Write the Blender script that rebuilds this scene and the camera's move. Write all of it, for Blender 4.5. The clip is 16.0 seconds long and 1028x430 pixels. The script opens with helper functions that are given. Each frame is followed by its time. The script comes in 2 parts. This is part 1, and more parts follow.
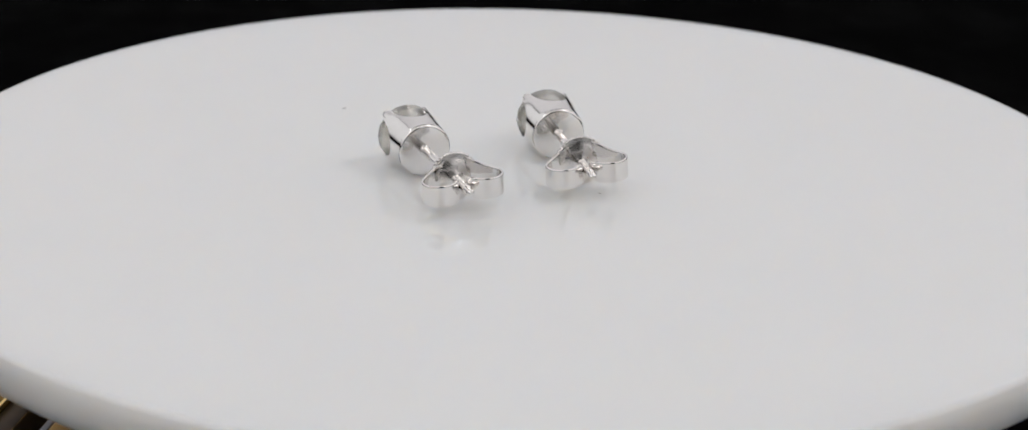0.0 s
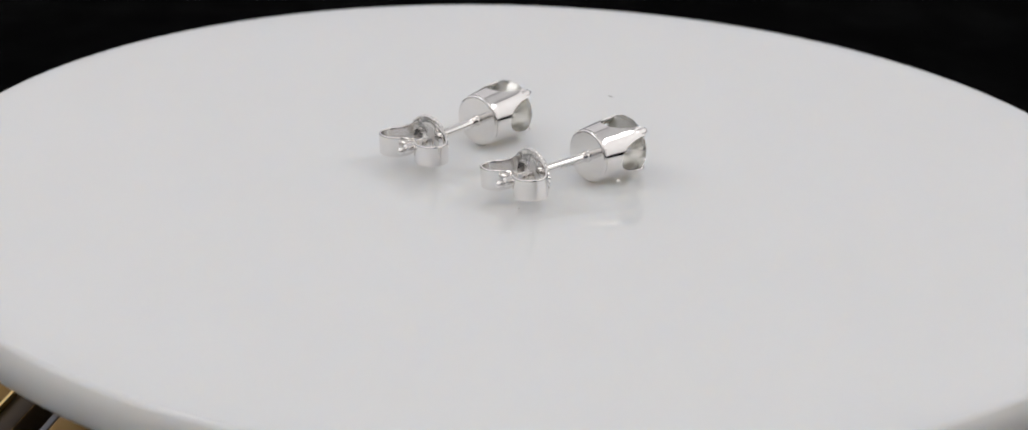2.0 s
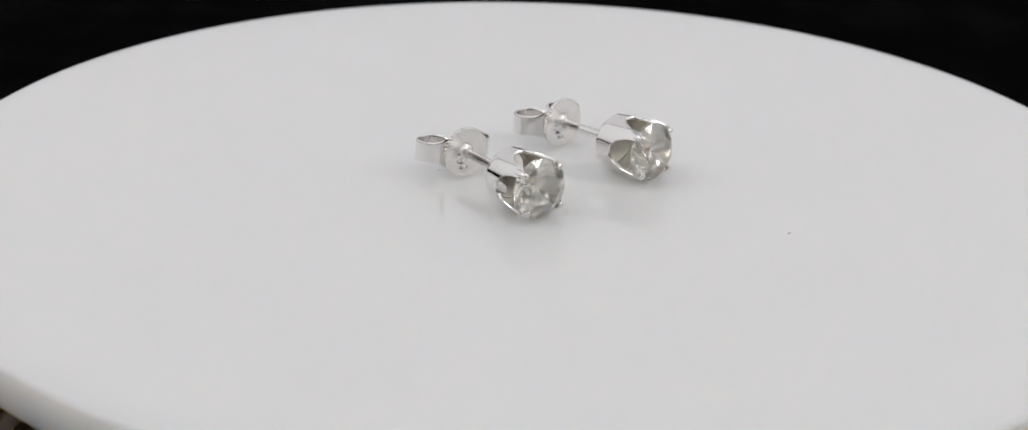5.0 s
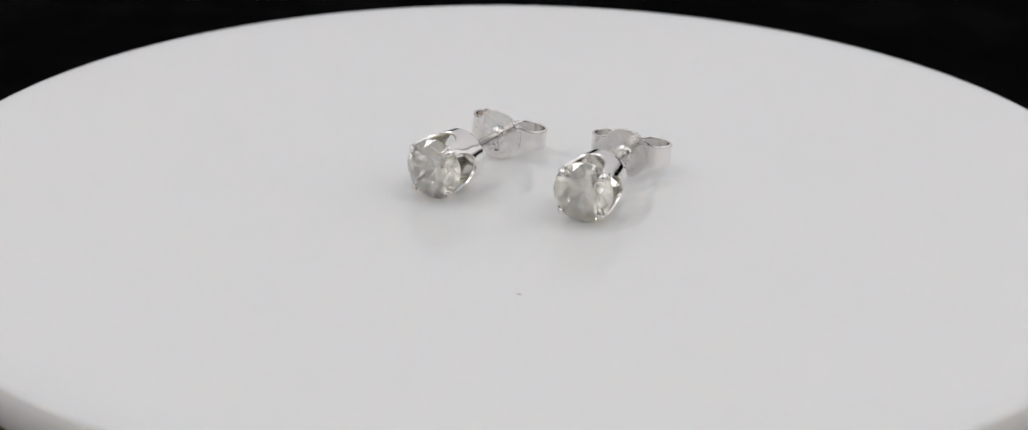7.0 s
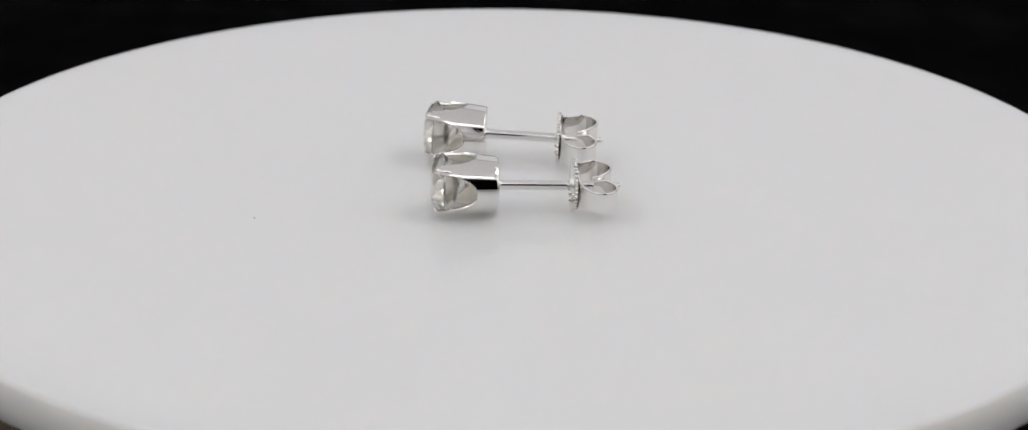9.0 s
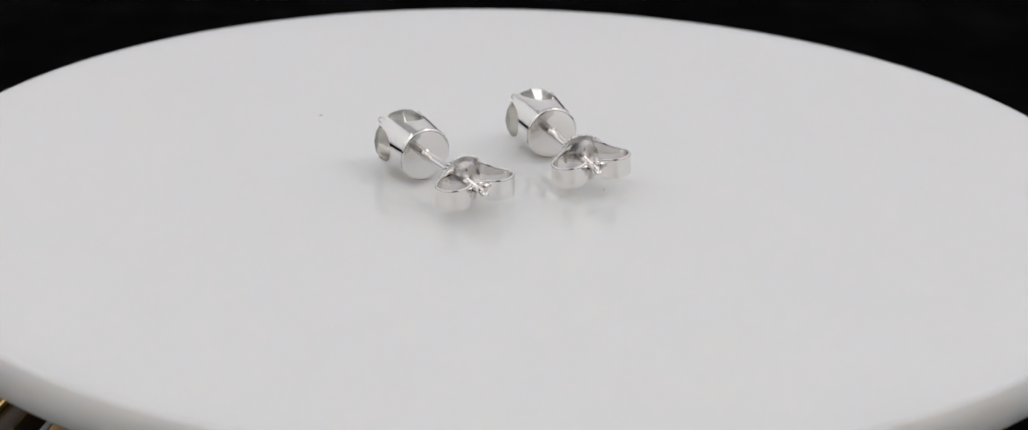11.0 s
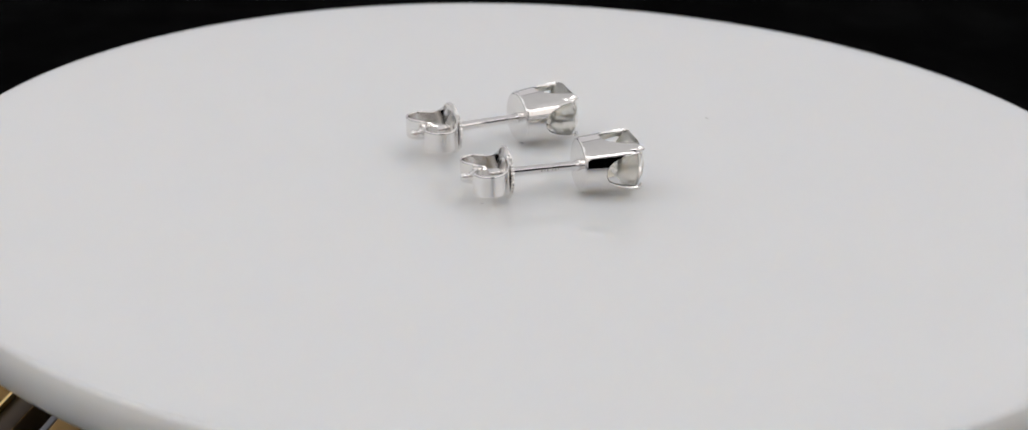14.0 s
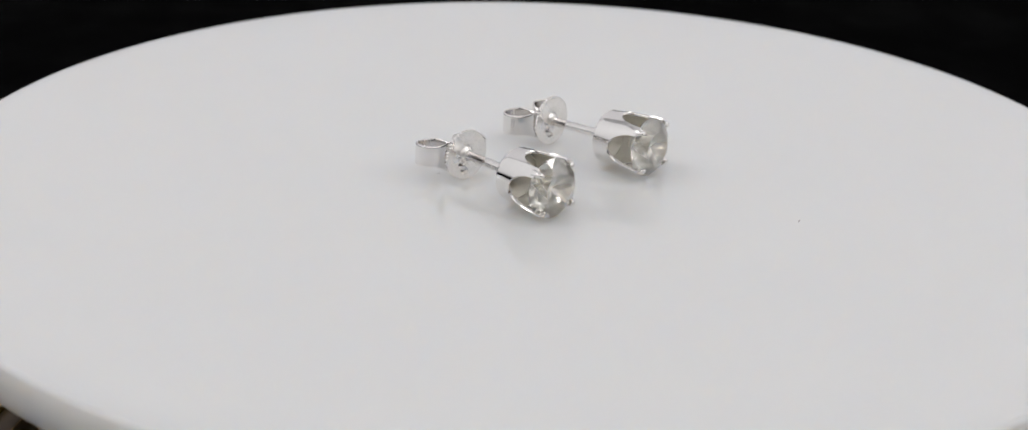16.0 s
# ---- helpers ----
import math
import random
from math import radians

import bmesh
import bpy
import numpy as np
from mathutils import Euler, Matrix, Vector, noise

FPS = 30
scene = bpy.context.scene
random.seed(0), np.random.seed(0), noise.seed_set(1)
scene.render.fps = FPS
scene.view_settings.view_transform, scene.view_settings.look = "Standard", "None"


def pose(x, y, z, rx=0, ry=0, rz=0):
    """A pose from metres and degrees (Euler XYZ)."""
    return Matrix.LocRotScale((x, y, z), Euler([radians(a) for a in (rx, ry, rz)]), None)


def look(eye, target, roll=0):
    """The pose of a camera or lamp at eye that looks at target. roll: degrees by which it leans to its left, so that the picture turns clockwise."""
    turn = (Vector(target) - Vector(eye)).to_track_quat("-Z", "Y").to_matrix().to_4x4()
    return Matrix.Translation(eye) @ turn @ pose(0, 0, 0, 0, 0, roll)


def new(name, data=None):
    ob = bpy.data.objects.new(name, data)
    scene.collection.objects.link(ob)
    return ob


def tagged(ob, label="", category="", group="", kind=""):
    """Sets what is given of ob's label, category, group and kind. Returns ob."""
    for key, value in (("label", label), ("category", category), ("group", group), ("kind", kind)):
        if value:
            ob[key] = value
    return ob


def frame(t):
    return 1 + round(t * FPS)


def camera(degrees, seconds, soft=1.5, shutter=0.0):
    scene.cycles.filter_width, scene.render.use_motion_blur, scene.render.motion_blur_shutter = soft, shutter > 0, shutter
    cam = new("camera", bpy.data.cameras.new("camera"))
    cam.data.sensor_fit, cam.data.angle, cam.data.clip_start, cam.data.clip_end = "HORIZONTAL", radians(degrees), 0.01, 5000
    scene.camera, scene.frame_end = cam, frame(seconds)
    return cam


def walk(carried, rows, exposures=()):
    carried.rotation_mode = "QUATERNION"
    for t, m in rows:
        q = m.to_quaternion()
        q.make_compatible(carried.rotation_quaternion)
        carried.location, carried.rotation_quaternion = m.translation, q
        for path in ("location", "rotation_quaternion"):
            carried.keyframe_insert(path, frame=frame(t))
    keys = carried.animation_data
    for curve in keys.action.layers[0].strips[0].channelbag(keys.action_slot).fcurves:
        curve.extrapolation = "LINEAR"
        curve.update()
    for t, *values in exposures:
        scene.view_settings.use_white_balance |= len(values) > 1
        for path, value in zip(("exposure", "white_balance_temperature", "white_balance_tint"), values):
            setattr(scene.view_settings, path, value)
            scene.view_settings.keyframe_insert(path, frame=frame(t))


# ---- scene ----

MM = 0.001
SECONDS = 16.0

# ---- camera: stands still on a tripod, a hand's width from the turntable ----
cam = camera(27.456, SECONDS, soft=1.4)
EYE = (0.0, -0.158309, 0.060676)
AIM = (-0.000627, -0.009961, 0.000737)
cam.data.dof.use_dof, cam.data.dof.focus_distance, cam.data.dof.aperture_fstop = True, 0.162, 60.0
walk(cam, [(0.0, look(EYE, AIM, 1.477)), (SECONDS, look(EYE, AIM, 1.477))])

# ---- the turn of the plate: clockwise from above, with a small wobble ----
PERIOD = 11.218
WOBBLE = Euler((-0.0130, 0.0009, 0.0)).to_matrix().to_4x4()


def turned(t):
    return Matrix.Rotation(-2 * math.pi * t / PERIOD, 4, "Z") @ WOBBLE


# ---- world and lamps ----
world = bpy.data.worlds.new("dark_studio")
scene.world = world
world.use_nodes = True
world.node_tree.nodes["Background"].inputs["Color"].default_value = (0.5, 0.55, 0.6, 1)
world.node_tree.nodes["Background"].inputs["Strength"].default_value = 0.004


def area_lamp(name, eye, target, sx, sy, watts, color):
    data = bpy.data.lights.new(name, "AREA")
    data.shape, data.size, data.size_y, data.energy, data.color = "RECTANGLE", sx, sy, watts, color
    ob = new(name, data)
    ob.matrix_world = look(eye, target)
    return ob


# a light tent, out of view: a broad dim roof, two bright panels high on either side, and lamps standing in for glowing
# cloth all round
area_lamp("roof_lamp", (0.0, 0.0, 0.545), (0.0, 0.0, 0.0), 0.72, 0.72, 0.30, (0.985, 0.99, 1.0))
for x, watts in ((0.35, 0.45), (-0.35, 0.40)):
    area_lamp("side_panel_lamp", (x, -0.06, 0.47), (0.0, 0.0, 0.0), 0.22, 0.11, watts, (1.0, 0.98, 0.96))
# added front fill for the plate's edge, tinted warm for the tray's bounce light
for x, wide, watts in ((0.385, 0.10, 0.08), (-0.19, 0.48, 0.26)):
    area_lamp("front_cloth_lamp", (x, -0.445, 0.27), (x, 0.0, 0.24), wide, 0.42, watts, (1.0, 0.91, 0.82))
area_lamp("north_cloth_lamp", (0.0, 0.437, 0.292), (0.0, 0.0, 0.292), 0.84, 0.48, 0.30, (0.97, 0.94, 1.0))
area_lamp("east_cloth_lamp", (0.445, 0.0, 0.29), (0.0, 0.0, 0.29), 0.84, 0.48, 0.72, (1.0, 0.97, 0.95))
area_lamp("west_cloth_lamp", (-0.445, 0.0, 0.29), (0.0, 0.0, 0.29), 0.84, 0.48, 0.50, (0.98, 0.99, 1.0))
# added fill strip, high in front, to brighten the stones
area_lamp("south_cloth_lamp", (0.0, -0.445, 0.478), (0.0, 0.0, 0.30), 0.84, 0.135, 0.74, (1.0, 0.98, 0.96))
scene.view_settings.exposure = -0.115


# ---- materials ----
def nodes_of(name):
    m = bpy.data.materials.new(name)
    m.use_nodes = True
    return m, m.node_tree, m.node_tree.nodes["Principled BSDF"]


def noise_node(tree, scale, detail=3.0, rough=0.5):
    co = tree.nodes.new("ShaderNodeTexCoord")
    n = tree.nodes.new("ShaderNodeTexNoise")
    n.inputs["Scale"].default_value, n.inputs["Detail"].default_value, n.inputs["Roughness"].default_value = scale, detail, rough
    tree.links.new(co.outputs["Object"], n.inputs["Vector"])
    return n


def ramp(tree, source, a, b, lo=0.35, hi=0.65):
    r = tree.nodes.new("ShaderNodeValToRGB")
    r.color_ramp.elements[0].position, r.color_ramp.elements[1].position = lo, hi
    r.color_ramp.elements[0].color, r.color_ramp.elements[1].color = a, b
    tree.links.new(source, r.inputs["Fac"])
    return r


def grey(v):
    return (v, v, v, 1)


def bumped(tree, bsdf, source, strength, distance):
    b = tree.nodes.new("ShaderNodeBump")
    b.inputs["Strength"].default_value, b.inputs["Distance"].default_value = strength, distance
    tree.links.new(source, b.inputs["Height"])
    tree.links.new(b.outputs["Normal"], bsdf.inputs["Normal"])


def plain(name, base, rough, metal=0.0, tint=0.08, scale=900.0, bump=0.0):
    """Base colour with a fine and a coarse variation, and roughness that wanders a little."""
    m, tree, bsdf = nodes_of(name)
    fine, coarse = noise_node(tree, scale), noise_node(tree, scale * 0.11)
    mix = tree.nodes.new("ShaderNodeMath")
    mix.operation = "ADD"
    half = tree.nodes.new("ShaderNodeMath")
    half.operation = "MULTIPLY"
    half.inputs[1].default_value = 0.5
    tree.links.new(fine.outputs["Fac"], mix.inputs[0])
    tree.links.new(coarse.outputs["Fac"], mix.inputs[1])
    tree.links.new(mix.outputs[0], half.inputs[0])
    lo = tuple(c * (1 - tint) for c in base) + (1,)
    hi = tuple(min(1, c * (1 + tint)) for c in base) + (1,)
    tree.links.new(ramp(tree, half.outputs[0], lo, hi).outputs["Color"], bsdf.inputs["Base Color"])
    tree.links.new(ramp(tree, coarse.outputs["Fac"], grey(rough * 0.75), grey(min(1, rough * 1.3))).outputs["Color"], bsdf.inputs["Roughness"])
    bsdf.inputs["Metallic"].default_value = metal
    if bump:
        bumped(tree, bsdf, fine.outputs["Fac"], 0.4, bump)
    return m


white_acrylic = plain("white_acrylic", (0.81, 0.81, 0.80), 0.012, 0.0, 0.006, 120.0)
white_gold = plain("white_gold", (0.82, 0.80, 0.785), 0.065, 1.0, 0.02, 2600.0, 0.000003)
white_gold_satin = plain("white_gold_satin", (0.81, 0.79, 0.775), 0.19, 1.0, 0.07, 3200.0, 0.000016)


def hand_polished(material, scale, distance):
    """Shallow dents and ripples left by hand polishing, on top of the fine grain."""
    tree = material.node_tree
    bsdf = tree.nodes["Principled BSDF"]
    fine = bsdf.inputs["Normal"].links[0].from_node
    ripple = noise_node(tree, scale, 1.0)
    b = tree.nodes.new("ShaderNodeBump")
    b.inputs["Strength"].default_value, b.inputs["Distance"].default_value = 1.0, distance
    tree.links.new(ripple.outputs["Fac"], b.inputs["Height"])
    tree.links.new(fine.outputs["Normal"], b.inputs["Normal"])
    tree.links.new(b.outputs["Normal"], bsdf.inputs["Normal"])


hand_polished(white_gold, 420.0, 0.00004)
acrylic = white_acrylic.node_tree.nodes["Principled BSDF"]
acrylic.inputs["Subsurface Weight"].default_value = 1.0
acrylic.inputs["Specular IOR Level"].default_value = 0.45
acrylic.inputs["Subsurface Radius"].default_value = (1.0, 0.9, 0.78)
acrylic.inputs["Subsurface Scale"].default_value = 0.0075
stamped_gold = plain("stamped_white_gold", (0.83, 0.81, 0.79), 0.24, 1.0, 0.06, 3200.0, 0.000016)
# rough inside of the cups, colour raised to stand for light through the stone
lit_cast_gold = plain("lit_cast_white_gold", (0.97, 0.94, 0.87), 0.45, 1.0, 0.05, 3000.0, 0.00001)
gold_lacquer = plain("gold_lacquer", (0.26, 0.15, 0.034), 0.36, 1.0, 0.12, 500.0, 0.00002)
bright_gold = plain("bright_gold", (0.95, 0.70, 0.28), 0.12, 1.0, 0.08, 500.0)
dull_gold = plain("dull_gold", (0.22, 0.14, 0.05), 0.35, 1.0, 0.1, 500.0)
dark_gold = plain("dark_gold", (0.040, 0.023, 0.009), 0.35, 0.9, 0.2, 500.0, 0.00002)
pale_strip = plain("pale_strip", (0.17, 0.17, 0.21), 0.4, 0.0, 0.08, 400.0)
black_plastic = plain("black_plastic", (0.018, 0.017, 0.018), 0.35, 0.0, 0.2, 500.0, 0.00002)
black_cloth = plain("black_cloth", (0.0007, 0.0007, 0.0008), 0.95, 0.0, 0.3, 700.0, 0.0001)
black_cloth.node_tree.nodes["Principled BSDF"].inputs["Specular IOR Level"].default_value = 0.01
tent_cloth = plain("tent_cloth", (0.80, 0.80, 0.81), 0.9, 0.0, 0.02, 300.0, 0.00005)
worn_mark = plain("worn_mark", (0.52, 0.50, 0.48), 0.5, 0.8, 0.2, 4000.0)
dust_grey = plain("dust_grey", (0.40, 0.38, 0.37), 0.9, 0.0, 0.2, 9000.0)


def gem_material(name, ior, clear):
    """A near-colourless stone: clear glass with a faint warm cloud in it."""
    m, tree, bsdf = nodes_of(name)
    bsdf.inputs["Transmission Weight"].default_value = clear
    bsdf.inputs["IOR"].default_value = ior
    bsdf.inputs["Roughness"].default_value = 0.075
    cloud = noise_node(tree, 1400.0, 4.0, 0.6)
    tree.links.new(ramp(tree, cloud.outputs["Fac"], (1.0, 0.965, 0.88, 1), (1.0, 0.985, 0.93, 1)).outputs["Color"], bsdf.inputs["Base Color"])
    bumped(tree, bsdf, cloud.outputs["Fac"], 0.015, 0.00005)
    return m


gem = gem_material("diamond", 2.3, 0.9)


# ---- mesh helpers (millimetres in, metres out) ----
def part(name, bm, material, parent=None, label="", smooth=True):
    bmesh.ops.recalc_face_normals(bm, faces=bm.faces[:])
    for v in bm.verts:
        v.co *= MM
    me = bpy.data.meshes.new(name)
    bm.to_mesh(me)
    bm.free()
    me.materials.append(material)
    if smooth:
        me.shade_smooth()
        me.set_sharp_from_angle(angle=radians(38))
    ob = new(name, me)
    if parent:
        ob.parent = parent
    return tagged(ob, label)


def skin(bm, rings, around=True, ends=False):
    """Faces between rows of points; around closes each row on itself; ends caps the first and last row."""
    rows = [[bm.verts.new(p) for p in ring] for ring in rings]
    n = len(rows[0])
    for a, b in zip(rows, rows[1:]):
        for i in range(n if around else n - 1):
            j = (i + 1) % n
            bm.faces.new((a[i], a[j], b[j], b[i]))
    if ends:
        bm.faces.new(rows[0][::-1])
        bm.faces.new(rows[-1])
    return rows


def lathe(bm, profile, n=64, axis="Y", ends=True):
    """Turn (radius, height) points round an axis."""
    rings = []
    for r, h in profile:
        ring = []
        for i in range(n):
            a = 2 * math.pi * i / n
            c, s = r * math.cos(a), r * math.sin(a)
            ring.append((c, h, s) if axis == "Y" else (c, s, h))
        rings.append(ring)
    return skin(bm, rings, True, ends)


def arc(cx, cy, r, a0, a1, n=8):
    return [(cx + r * math.cos(radians(a0 + (a1 - a0) * i / n)), cy + r * math.sin(radians(a0 + (a1 - a0) * i / n))) for i in range(n + 1)]


def box(bm, x0, x1, y0, y1, z0, z1, bevel=0.0):
    made = bmesh.ops.create_cube(bm, size=1.0)["verts"]
    for v in made:
        v.co = Vector(((x0, x1)[v.co.x > 0], (y0, y1)[v.co.y > 0], (z0, z1)[v.co.z > 0]))
    if bevel:
        edges = list({e for v in made for e in v.link_edges})
        bmesh.ops.bevel(bm, geom=edges, offset=bevel, segments=3, affect="EDGES", profile=0.5)


# ---- the dark studio round the turntable ----
def slab(name, x0, x1, y0, y1, z0, z1, material, label):
    bm = bmesh.new()
    box(bm, x0, x1, y0, y1, z0, z1)
    ob = part(name, bm, material, None, label, False)
    return tagged(ob, category="wall" if "wall" in name else name, kind="structure")


TABLE, SKIRT = -30.0, 24.0
slab("floor", -700, 700, -700, 700, TABLE - 20, TABLE, black_cloth, "black cloth laid over the photo table")
slab("wall_north", -450, 450, 450, 456, SKIRT, 560, tent_cloth, "white diffusing cloth of the light tent")
slab("wall_east", 450, 456, -450, 450, SKIRT, 560, tent_cloth, "white diffusing cloth of the light tent")
slab("wall_west", -456, -450, -450, 450, SKIRT, 560, tent_cloth, "white diffusing cloth of the light tent")
# low black bands, out of view, added to put dark lines into the metal
slab("wall_skirt_north", -450, 450, 440, 449, TABLE, SKIRT, black_cloth, "unseen black band added along the tent wall for dark reflections")
slab("wall_skirt_east", 440, 449, -450, 439, TABLE, SKIRT, black_cloth, "unseen black band added along the tent wall for dark reflections")
slab("wall_skirt_west", -449, -440, -450, 439, TABLE, SKIRT, black_cloth, "unseen black band added along the tent wall for dark reflections")
slab("ceiling", -450, 450, -450, 450, 560, 566, tent_cloth, "white diffusing roof of the light tent")


def front_wall():
    """The tent's front with a gap right of the lens, added for dark reflections in the cups."""
    bm = bmesh.new()
    x0, x1, z0, z1 = 70, 330, 0, 400
    for a in ((-450, x0, TABLE, 560), (x1, 450, TABLE, 560), (x0, x1, TABLE, z0), (x0, x1, z1, 560)):
        box(bm, a[0], a[1], -456, -450, a[2], a[3])
    ob = part("wall_south", bm, tent_cloth, None, "white light tent front with a gap added for dark reflections", False)
    tagged(ob, category="wall", kind="structure")


front_wall()
# the same added dark band along the front, as far as the gap
slab("wall_skirt_south", -439, 69, -449, -440, TABLE, SKIRT, black_cloth, "unseen black band added along the tent front for dark reflections")
# unseen black backing for the gap, so the polished cups mirror a dark patch
slab("wall_far_south", -700, 700, -706, -700, TABLE, 560, black_cloth, "unseen black sheet behind the gap, mirrored as dark patches")

# ---- the turntable ----
THICK, ROUND, FLAT, FOOT = 3.5, 0.45, 48.82, 49.2


def build_plate():
    bm = bmesh.new()
    prof = [(0.01, 0.0)] + [(FLAT * k, 0.0) for k in (0.3, 0.6, 0.9, 0.98)]
    prof += arc(FLAT, -ROUND, ROUND, 90, 0, 12)
    prof += arc(FOOT - 0.4, -THICK + 0.4, 0.4, 0, -90, 6)
    prof += [(30.0, -THICK), (0.01, -THICK)]
    lathe(bm, prof, 256, "Z")
    for v in bm.verts:
        v.co += Vector((-0.635, 1.024, 0))
    ob = part("turntable_plate", bm, white_acrylic, None, "round glossy white acrylic turntable plate with a rounded edge")
    return tagged(ob, category="turntable")


plate = build_plate()


def build_base():
    base = new("motor_housing")
    base.location = (0, 0, TABLE * MM)
    tagged(base, "black plastic motor housing under the white plate", "motor housing")
    bm = bmesh.new()
    lathe(bm, [(29.0, 0.0)] + arc(28.0, 19.0, 2.0, 0, 90, 6) + [(9.0, 21.0)], 96, "Z")
    part("body", bm, black_plastic, base)
    bm = bmesh.new()
    lathe(bm, [(8.0, 21.0), (8.0, 24.2), (7.4, 24.8)], 48, "Z")
    part("spindle", bm, white_gold_satin, base, "steel spindle")
    return base


build_base()


def build_gold_tray():
    """A stepped tray; its rails run a little askew to the view. Built round the bright trim line."""
    tray = new("gold_tray")
    tray.matrix_world = pose(-42.35 * MM, -3.4 * MM, TABLE * MM, 0, 0, -10.5)
    tagged(tray, "gold lacquered stepped display tray with a black groove", "tray")
    up = -20.0 - TABLE
    for name, x0, x1, z1, mat, label in (
        ("outer_rail", -16.0, -0.42, up - 0.1, gold_lacquer, "gold rail"),
        ("trim", -0.36, -0.05, up + 0.15, bright_gold, "bright gold trim line"),
        ("middle_rail", 0.0, 2.0, up - 0.4, dark_gold, "dark bronze rail"),
        ("bead", 2.02, 2.12, up - 0.38, dull_gold, "thin dull gold bead"),
        ("groove", 2.15, 4.0, up - 3.0, black_plastic, "black groove"),
        ("pale_edge", 4.05, 4.65, up - 0.6, pale_strip, "pale grey edging strip"),
        ("inner_rail", 4.75, 8.5, up - 0.6, gold_lacquer, "gold rail"),
    ):
        bm = bmesh.new()
        box(bm, x0, x1, -30.0, 30.0, 0.0, z1, 0.05)
        part(name, bm, mat, tray, label)
    return tray


build_gold_tray()


# ---- the earrings: +y runs from the clutch to the stone, origin where the post meets the setting ----
CUP_BACK, CUP_RIM = 2.17, 2.53
PRONGS = [45, 135, 225, 315]


def cup_radius(y):
    """Outer radius of the flared setting at the height y above its back."""
    k = min(1.0, max(0.0, y / 3.6))
    return CUP_BACK + (CUP_RIM - CUP_BACK) * (1 - (1 - k) ** 1.15)


def build_setting(parent):
    n, m, wall = 192, 14, 0.26
    half = radians(9.5)
    outer, inner = [[] for _ in range(m + 1)], [[] for _ in range(m + 1)]
    for i in range(n):
        a = 2 * math.pi * i / n
        d = (a - radians(45)) % (math.pi / 2)
        u = (d - half) / (math.pi / 2 - 2 * half) * 2 - 1
        rim = 4.3 if abs(u) >= 1 else 1.62 + 2.68 * (1 - (1 - abs(u) ** 2.3) ** 0.55)
        for j in range(m + 1):
            y = rim * j / m
            r = cup_radius(y)
            ri = r - wall
            outer[j].append((r * math.cos(a), y, r * math.sin(a)))
            inner[j].append((ri * math.cos(a), 0.32 + (y - 0.32) * j / m if y < 0.32 else y, ri * math.sin(a)))
    bm = bmesh.new()
    shoulder = [[(x * k, y0, z * k) for x, _, z in outer[0]] for k, y0 in ((0.90, -0.03), (0.935, -0.02), (0.96, 0.01), (0.98, 0.05), (0.993, 0.11))]
    lifted = [[(x, max(y, 0.2), z) for x, y, z in outer[0]]] + outer[1:]
    crest = [[((xo + xi) / 2, yo + 0.09, (zo + zi) / 2) for (xo, yo, zo), (xi, _, zi) in zip(outer[-1], inner[-1])]]
    lip = [[(xo * 0.8 + xi * 0.2, yo + 0.06, zo * 0.8 + zi * 0.2) for (xo, yo, zo), (xi, _, zi) in zip(outer[-1], inner[-1])]]
    lip_in = [[(xo * 0.2 + xi * 0.8, yo + 0.06, zo * 0.2 + zi * 0.8) for (xo, yo, zo), (xi, _, zi) in zip(outer[-1], inner[-1])]]
    lifted += lip + crest + lip_in
    rings = shoulder + lifted + inner[::-1]
    skin(bm, rings, True, False)
    for k, face in enumerate(bm.faces):
        face.material_index = int(k >= n * (len(shoulder) + len(lifted)))
    setting = part("setting", bm, white_gold, parent, "polished white gold cup setting with four scalloped sides")
    # inner faces take the paler gold that has the stone's light in its colour
    setting.data.materials.append(lit_cast_gold)
    bm = bmesh.new()
    lathe(bm, [(0.01, 0.35), (1.85, 0.35), (1.98, 0.0), (1.96, -0.03), (1.90, -0.036), (0.56, -0.036), (0.01, -0.035)], 64)
    part("back_plate", bm, white_gold, setting, "flat polished back plate")
    for deg in PRONGS:
        bm = bmesh.new()
        a = radians(deg)
        rings = []
        path = [(3.40, 2.37, 0.40, 0.14), (4.00, 2.42, 0.36, 0.15), (4.42, 2.44, 0.29, 0.15), (4.64, 2.36, 0.25, 0.15), (4.77, 2.22, 0.22, 0.14), (4.86, 2.08, 0.16, 0.10), (4.89, 1.98, 0.05, 0.04)]
        for y, r, w, th in path:
            ring = []
            for k in range(12):
                q = 2 * math.pi * k / 12
                rr, tt, yy = r + th * math.cos(q), w * math.sin(q), y
                if y > 4.5:
                    yy = y + 0.7 * th * math.cos(q)
                ring.append((rr * math.cos(a) - tt * math.sin(a), yy, rr * math.sin(a) + tt * math.cos(a)))
            rings.append(ring)
        skin(bm, rings, True, True)
        part("prong", bm, white_gold, setting)
    return setting


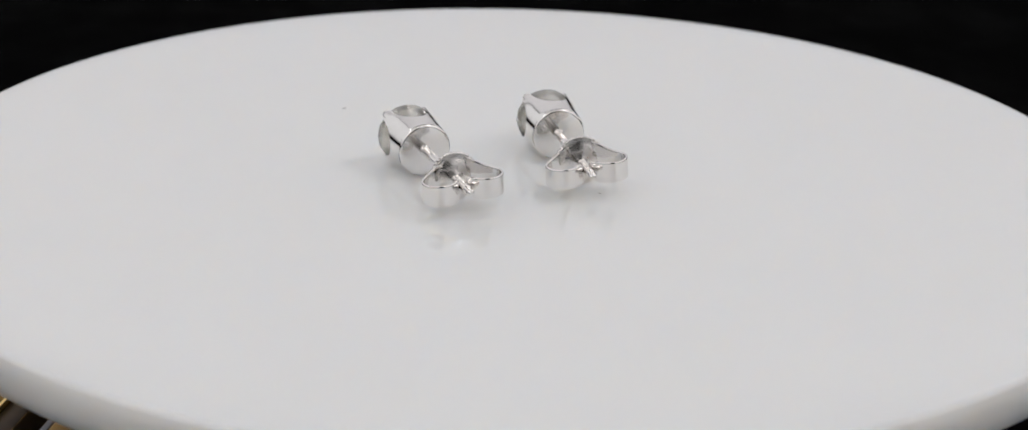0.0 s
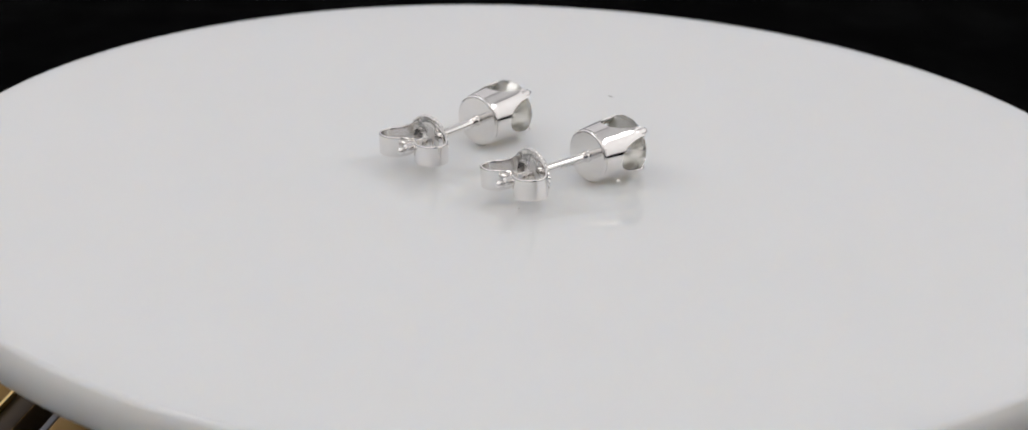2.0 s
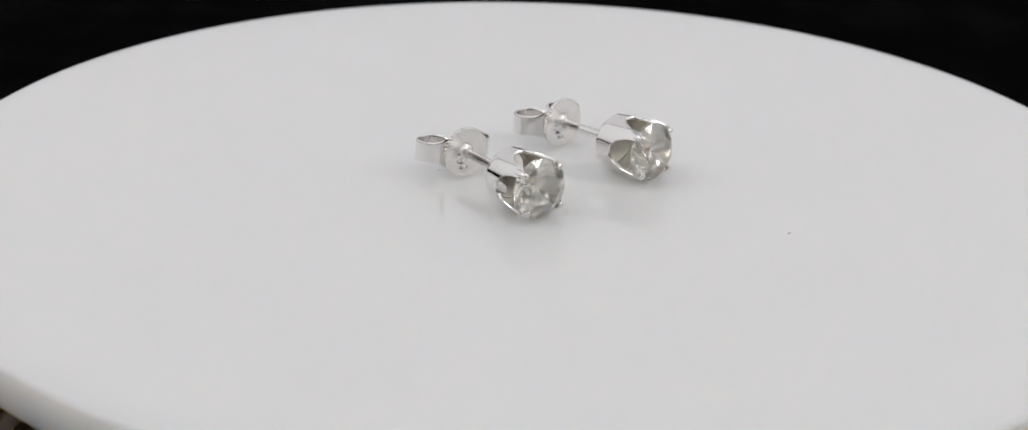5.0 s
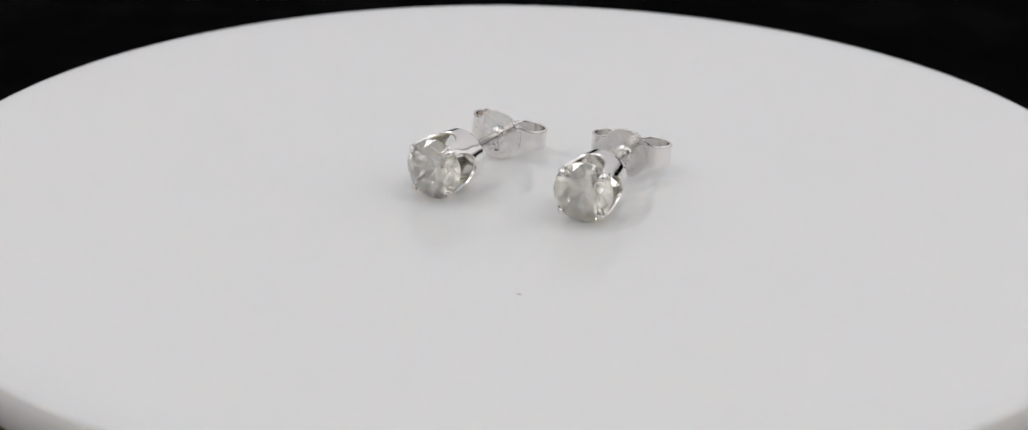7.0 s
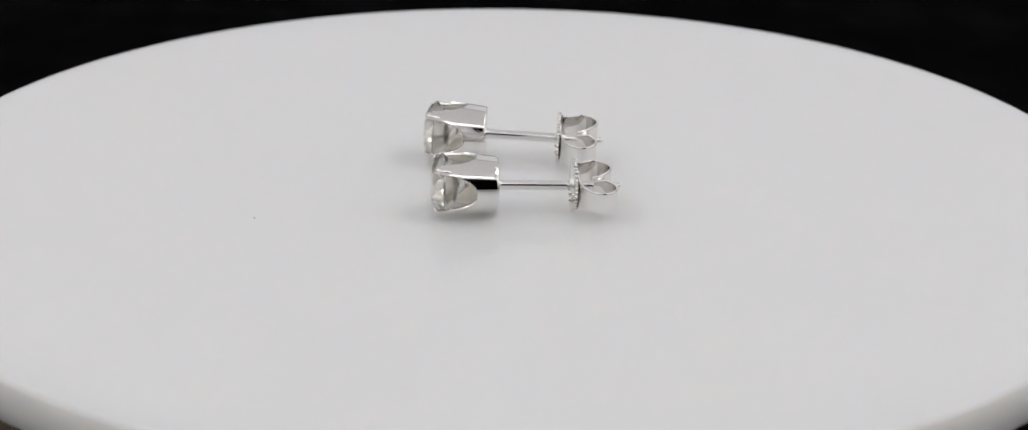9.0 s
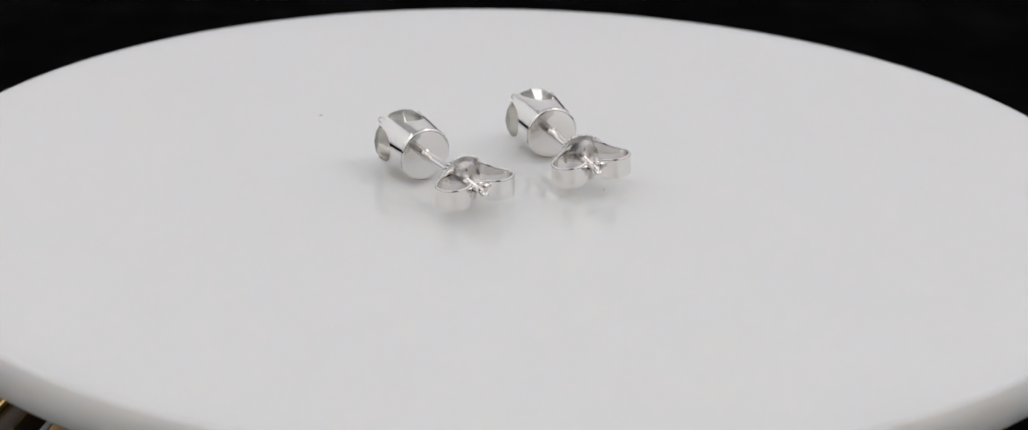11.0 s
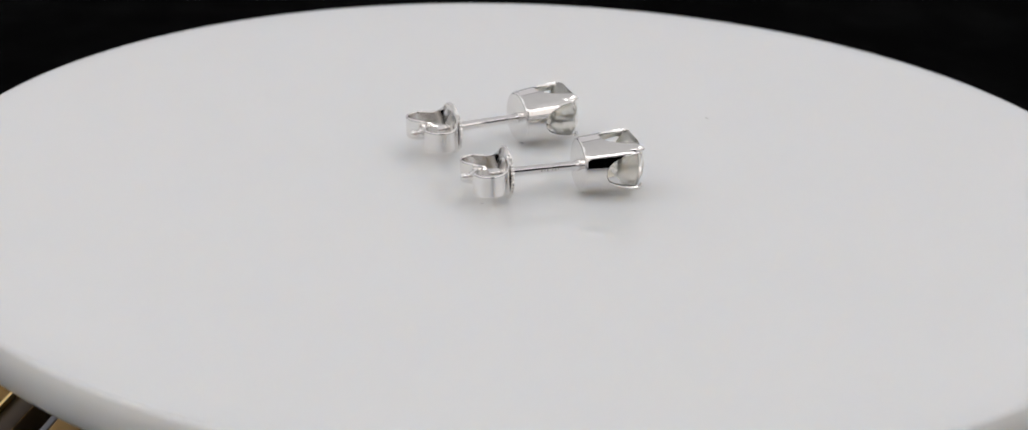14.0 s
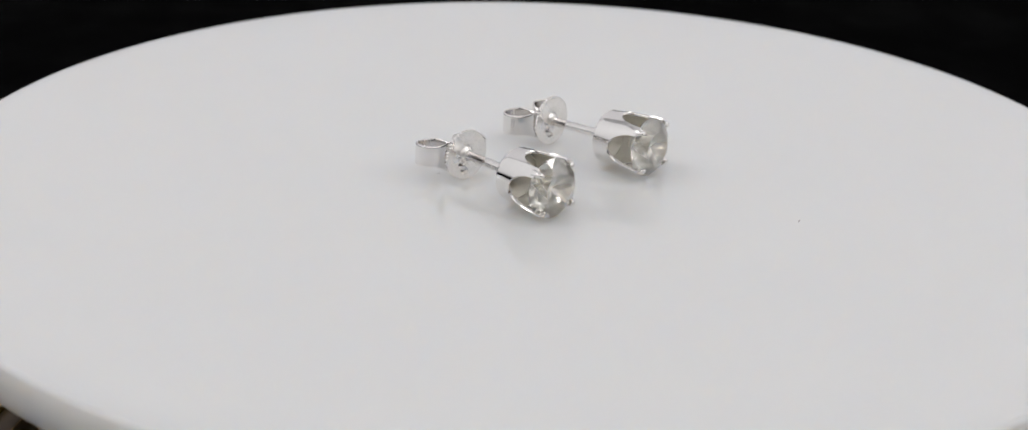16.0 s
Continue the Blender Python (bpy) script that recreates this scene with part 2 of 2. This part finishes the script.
def build_diamond(parent, spin):
    R, rt, h, p = 2.43, 1.38, 0.78, 2.05
    m, q, g = 0.79 * R, 0.22 * R, 0.06
    gy = 4.18

    def at(r, deg, y):
        a = radians(deg + spin)
        return bm.verts.new((r * math.cos(a), gy + y, r * math.sin(a)))

    bm = bmesh.new()
    c = math.cos(radians(22.5))
    T = [at(rt, 45 * k, h + g) for k in range(8)]
    M = [at(m, 45 * k + 22.5, g + h * (R - m * c) / (R - rt)) for k in range(8)]
    G = [at(R, 22.5 * j, g) for j in range(16)]
    L = [at(R, 22.5 * j, -g) for j in range(16)]
    P = [at(q, 45 * k + 22.5, -g - p * (R - q * c) / R) for k in range(8)]
    C = at(0, 0, -g - p)
    f = bm.faces.new
    f(T)
    for k in range(8):
        k1, j = (k + 1) % 8, 2 * k
        j1, j2 = j + 1, (j + 2) % 16
        f((T[k], T[k1], M[k]))
        f((T[k], M[k - 1], G[j], M[k]))
        f((M[k], G[j], G[j1]))
        f((M[k], G[j1], G[j2]))
        f((P[k], L[j], L[j1]))
        f((P[k], L[j1], L[j2]))
        f((C, P[k - 1], L[j], P[k]))
    for j in range(16):
        f((G[j], G[(j + 1) % 16], L[(j + 1) % 16], L[j]))
    return part("diamond", bm, gem, parent, "round brilliant cut diamond, slightly cloudy", False)


def build_post(parent):
    bm = bmesh.new()
    r = 0.37
    prof = [(0.01, 0.1), (0.47, 0.1), (0.47, -0.10), (0.41, -0.22), (r, -0.34), (r, -8.75), (0.22, -8.85), (0.22, -9.08), (0.29, -9.17), (0.29, -9.42), (0.16, -9.58), (0.01, -9.6)]
    lathe(bm, prof, 32)
    return part("post", bm, white_gold, parent, "straight polished white gold post")


DISC = -5.9


def build_clutch(parent, roll):
    bm = bmesh.new()
    n, R = 240, 2.06
    rings = []
    profile = ((0.36, 0.22, 0), (0.46, 0.24, 0), (0.58, 0.16, 0), (0.68, 0.02, 0), (0.9, -0.02, 0), (1.5, 0.05, 0), (R - 0.09, 0.10, 0), (R - 0.05, 0.10, 0), (R, 0.06, 1), (R, -0.12, 1), (R - 0.05, -0.16, 0), (R - 0.09, -0.17, 0),
               (1.72, -0.21, 0), (1.5, -0.27, 0), (1.25, -0.37, 0), (0.95, -0.44, 0), (0.7, -0.48, 0), (0.5, -0.56, 0), (0.36, -0.6, 0))
    for r, y, mill in profile:
        ring = []
        for i in range(n):
            a = 2 * math.pi * i / n
            rr = r + (0.05 * math.sin(a * 42) if mill else 0)
            ring.append((rr * math.cos(a), DISC + y, rr * math.sin(a)))
        rings.append(ring)
    skin(bm, rings, True, False)
    clutch = part("clutch", bm, stamped_gold, parent, "butterfly clutch back with a milled round plate")
    # crimp marks pressed into the plate beside the hole
    bm = bmesh.new()
    for x, z, r in ((0.34, -0.55, 0.30), (0.10, -0.90, 0.32), (0.46, -0.92, 0.26), (0.02, -1.30, 0.28), (0.32, -1.42, 0.2), (0.58, -0.26, 0.2), (-0.24, -0.66, 0.22)):
        made = bmesh.ops.create_icosphere(bm, subdivisions=2, radius=r)["verts"]
        for v in made:
            v.co = Vector((x + v.co.x * 1.2 + 0.3 * v.co.z, DISC + 0.02 + v.co.y * (0.5 + 0.5 * math.sin(9 * (x + z + v.co.x))), z + v.co.z))
    part("crimp", bm, white_gold, clutch, "pressed crimp marks")
    plan = [(1.0, -0.20), (1.55, -0.24), (2.1, -0.42), (2.68, -0.85), (3.1, -1.35), (3.34, -1.95), (3.26, -2.6), (2.88, -3.12), (2.25, -3.40), (1.6, -3.36), (1.02, -3.05), (0.62, -2.60), (0.44, -2.12), (0.46, -1.65)]
    for side in (1, -1):
        bm = bmesh.new()
        dense = []
        for k in range(len(plan) - 1):
            p0, p1, p2, p3 = (Vector(plan[min(len(plan) - 1, max(0, k + d))]) for d in (-1, 0, 1, 2))
            for s in range(4):
                t = s / 4
                dense.append(0.5 * (2 * p1 + (p2 - p0) * t + (2 * p0 - 5 * p1 + 4 * p2 - p3) * t * t + (3 * p1 - p0 - 3 * p2 + p3) * t ** 3))
        dense.append(Vector(plan[-1]))
        rings = []
        last = len(dense) - 1
        for k, pt in enumerate(dense):
            d = (dense[min(last, k + 1)] - dense[max(0, k - 1)]).normalized()
            nrm = Vector((-d.y, d.x))
            u = k / last
            hh = 0.86 - 0.25 * max(0, u - 0.8) / 0.2 + 0.80 * max(0, 1 - u / 0.24) ** 1.4
            th = 0.11
            ring = []
            for sx, sz in ((-1, -0.93), (-0.6, -1), (0.6, -1), (1, -0.93), (1, -0.84), (1, 0.84), (1, 0.93), (0.6, 1), (-0.6, 1), (-1, 0.93), (-1, 0.84), (-1, -0.84)):
                w = pt + nrm * th * sx
                ring.append((side * w.x * 0.965, DISC + (w.y + 0.2) * 0.9 - 0.2, hh * sz - 0.10 * min(1, u * 3)))
            rings.append(ring)
        skin(bm, rings, True, True)
        part("scroll", bm, white_gold, clutch, "curled band")
    clutch.rotation_euler = (0, radians(roll), 0)
    return clutch


def build_earring(label, spin, roll):
    ob = new("stud_earring")
    tagged(ob, label, "earring", "pair of stud earrings")
    build_setting(ob)
    build_diamond(ob, spin)
    build_post(ob)
    build_clutch(ob, roll)
    return ob


EARRING_A = build_earring("white gold stud earring with round diamond, lying on the plate", 8, -8.0)


def build_hallmark(parent):
    """The worn stamp on the post, too worn to read: small bars."""
    bm = bmesh.new()
    for y, h in ((-1.75, 0.20), (-1.98, 0.26), (-2.25, 0.22), (-2.62, 0.26), (-2.86, 0.18), (-3.1, 0.24)):
        box(bm, 0.33, 0.374, y - 0.05, y + 0.05, -h / 2, h / 2)
    return part("hallmark", bm, worn_mark, parent, "worn unreadable stamp", False)


build_hallmark(EARRING_A.children[2])
EARRING_B = build_earring("white gold diamond stud earring with polished cup, lying beside its twin", 0, -2.8)
POSE_A = pose(2.80 * MM, 4.24 * MM, 2.29 * MM, 0, 0, 16.3) @ pose(0, 0, 0, 1.9, 3, 0)
POSE_B = pose(-7.92 * MM, -0.60 * MM, 2.29 * MM, 0, 0, 24.8) @ pose(0, 0, 0, 1.9, 0, 0)


def build_dust(label, long, wide, seed):
    bm = bmesh.new()
    rnd = random.Random(seed)
    rings = []
    for k in range(5):
        u = k / 4
        w = wide * math.sin(math.pi * (0.12 + 0.76 * u))
        rings.append([((u - 0.5) * long + rnd.uniform(-0.02, 0.02), w * math.cos(q), 0.7 * wide + 0.6 * w * math.sin(q)) for q in (0.3, 1.5, 2.8, 4.0, 5.2)])
    skin(bm, rings, True, True)
    ob = part("dust_speck", bm, dust_grey, None, label)
    return tagged(ob, category="dust", group="specks on the plate")


SPECKS = (
    (build_dust("tiny dark speck of dust on the plate", 0.4, 0.07, 4), pose(-15.86 * MM, 16.18 * MM, 0.0, 0, 0, 35)),
    (build_dust("tiny grey fibre lying on the plate beside a clutch", 0.26, 0.038, 9), pose(6.06 * MM, -3.22 * MM, 0.0, 0, 0, 150)),
)


def motions():
    times = [k * 0.2 for k in range(81)]
    for thing, base in ((plate, Matrix()), (EARRING_A, POSE_A), (EARRING_B, POSE_B)) + SPECKS:
        walk(thing, [(t, turned(t) @ base) for t in times])


motions()
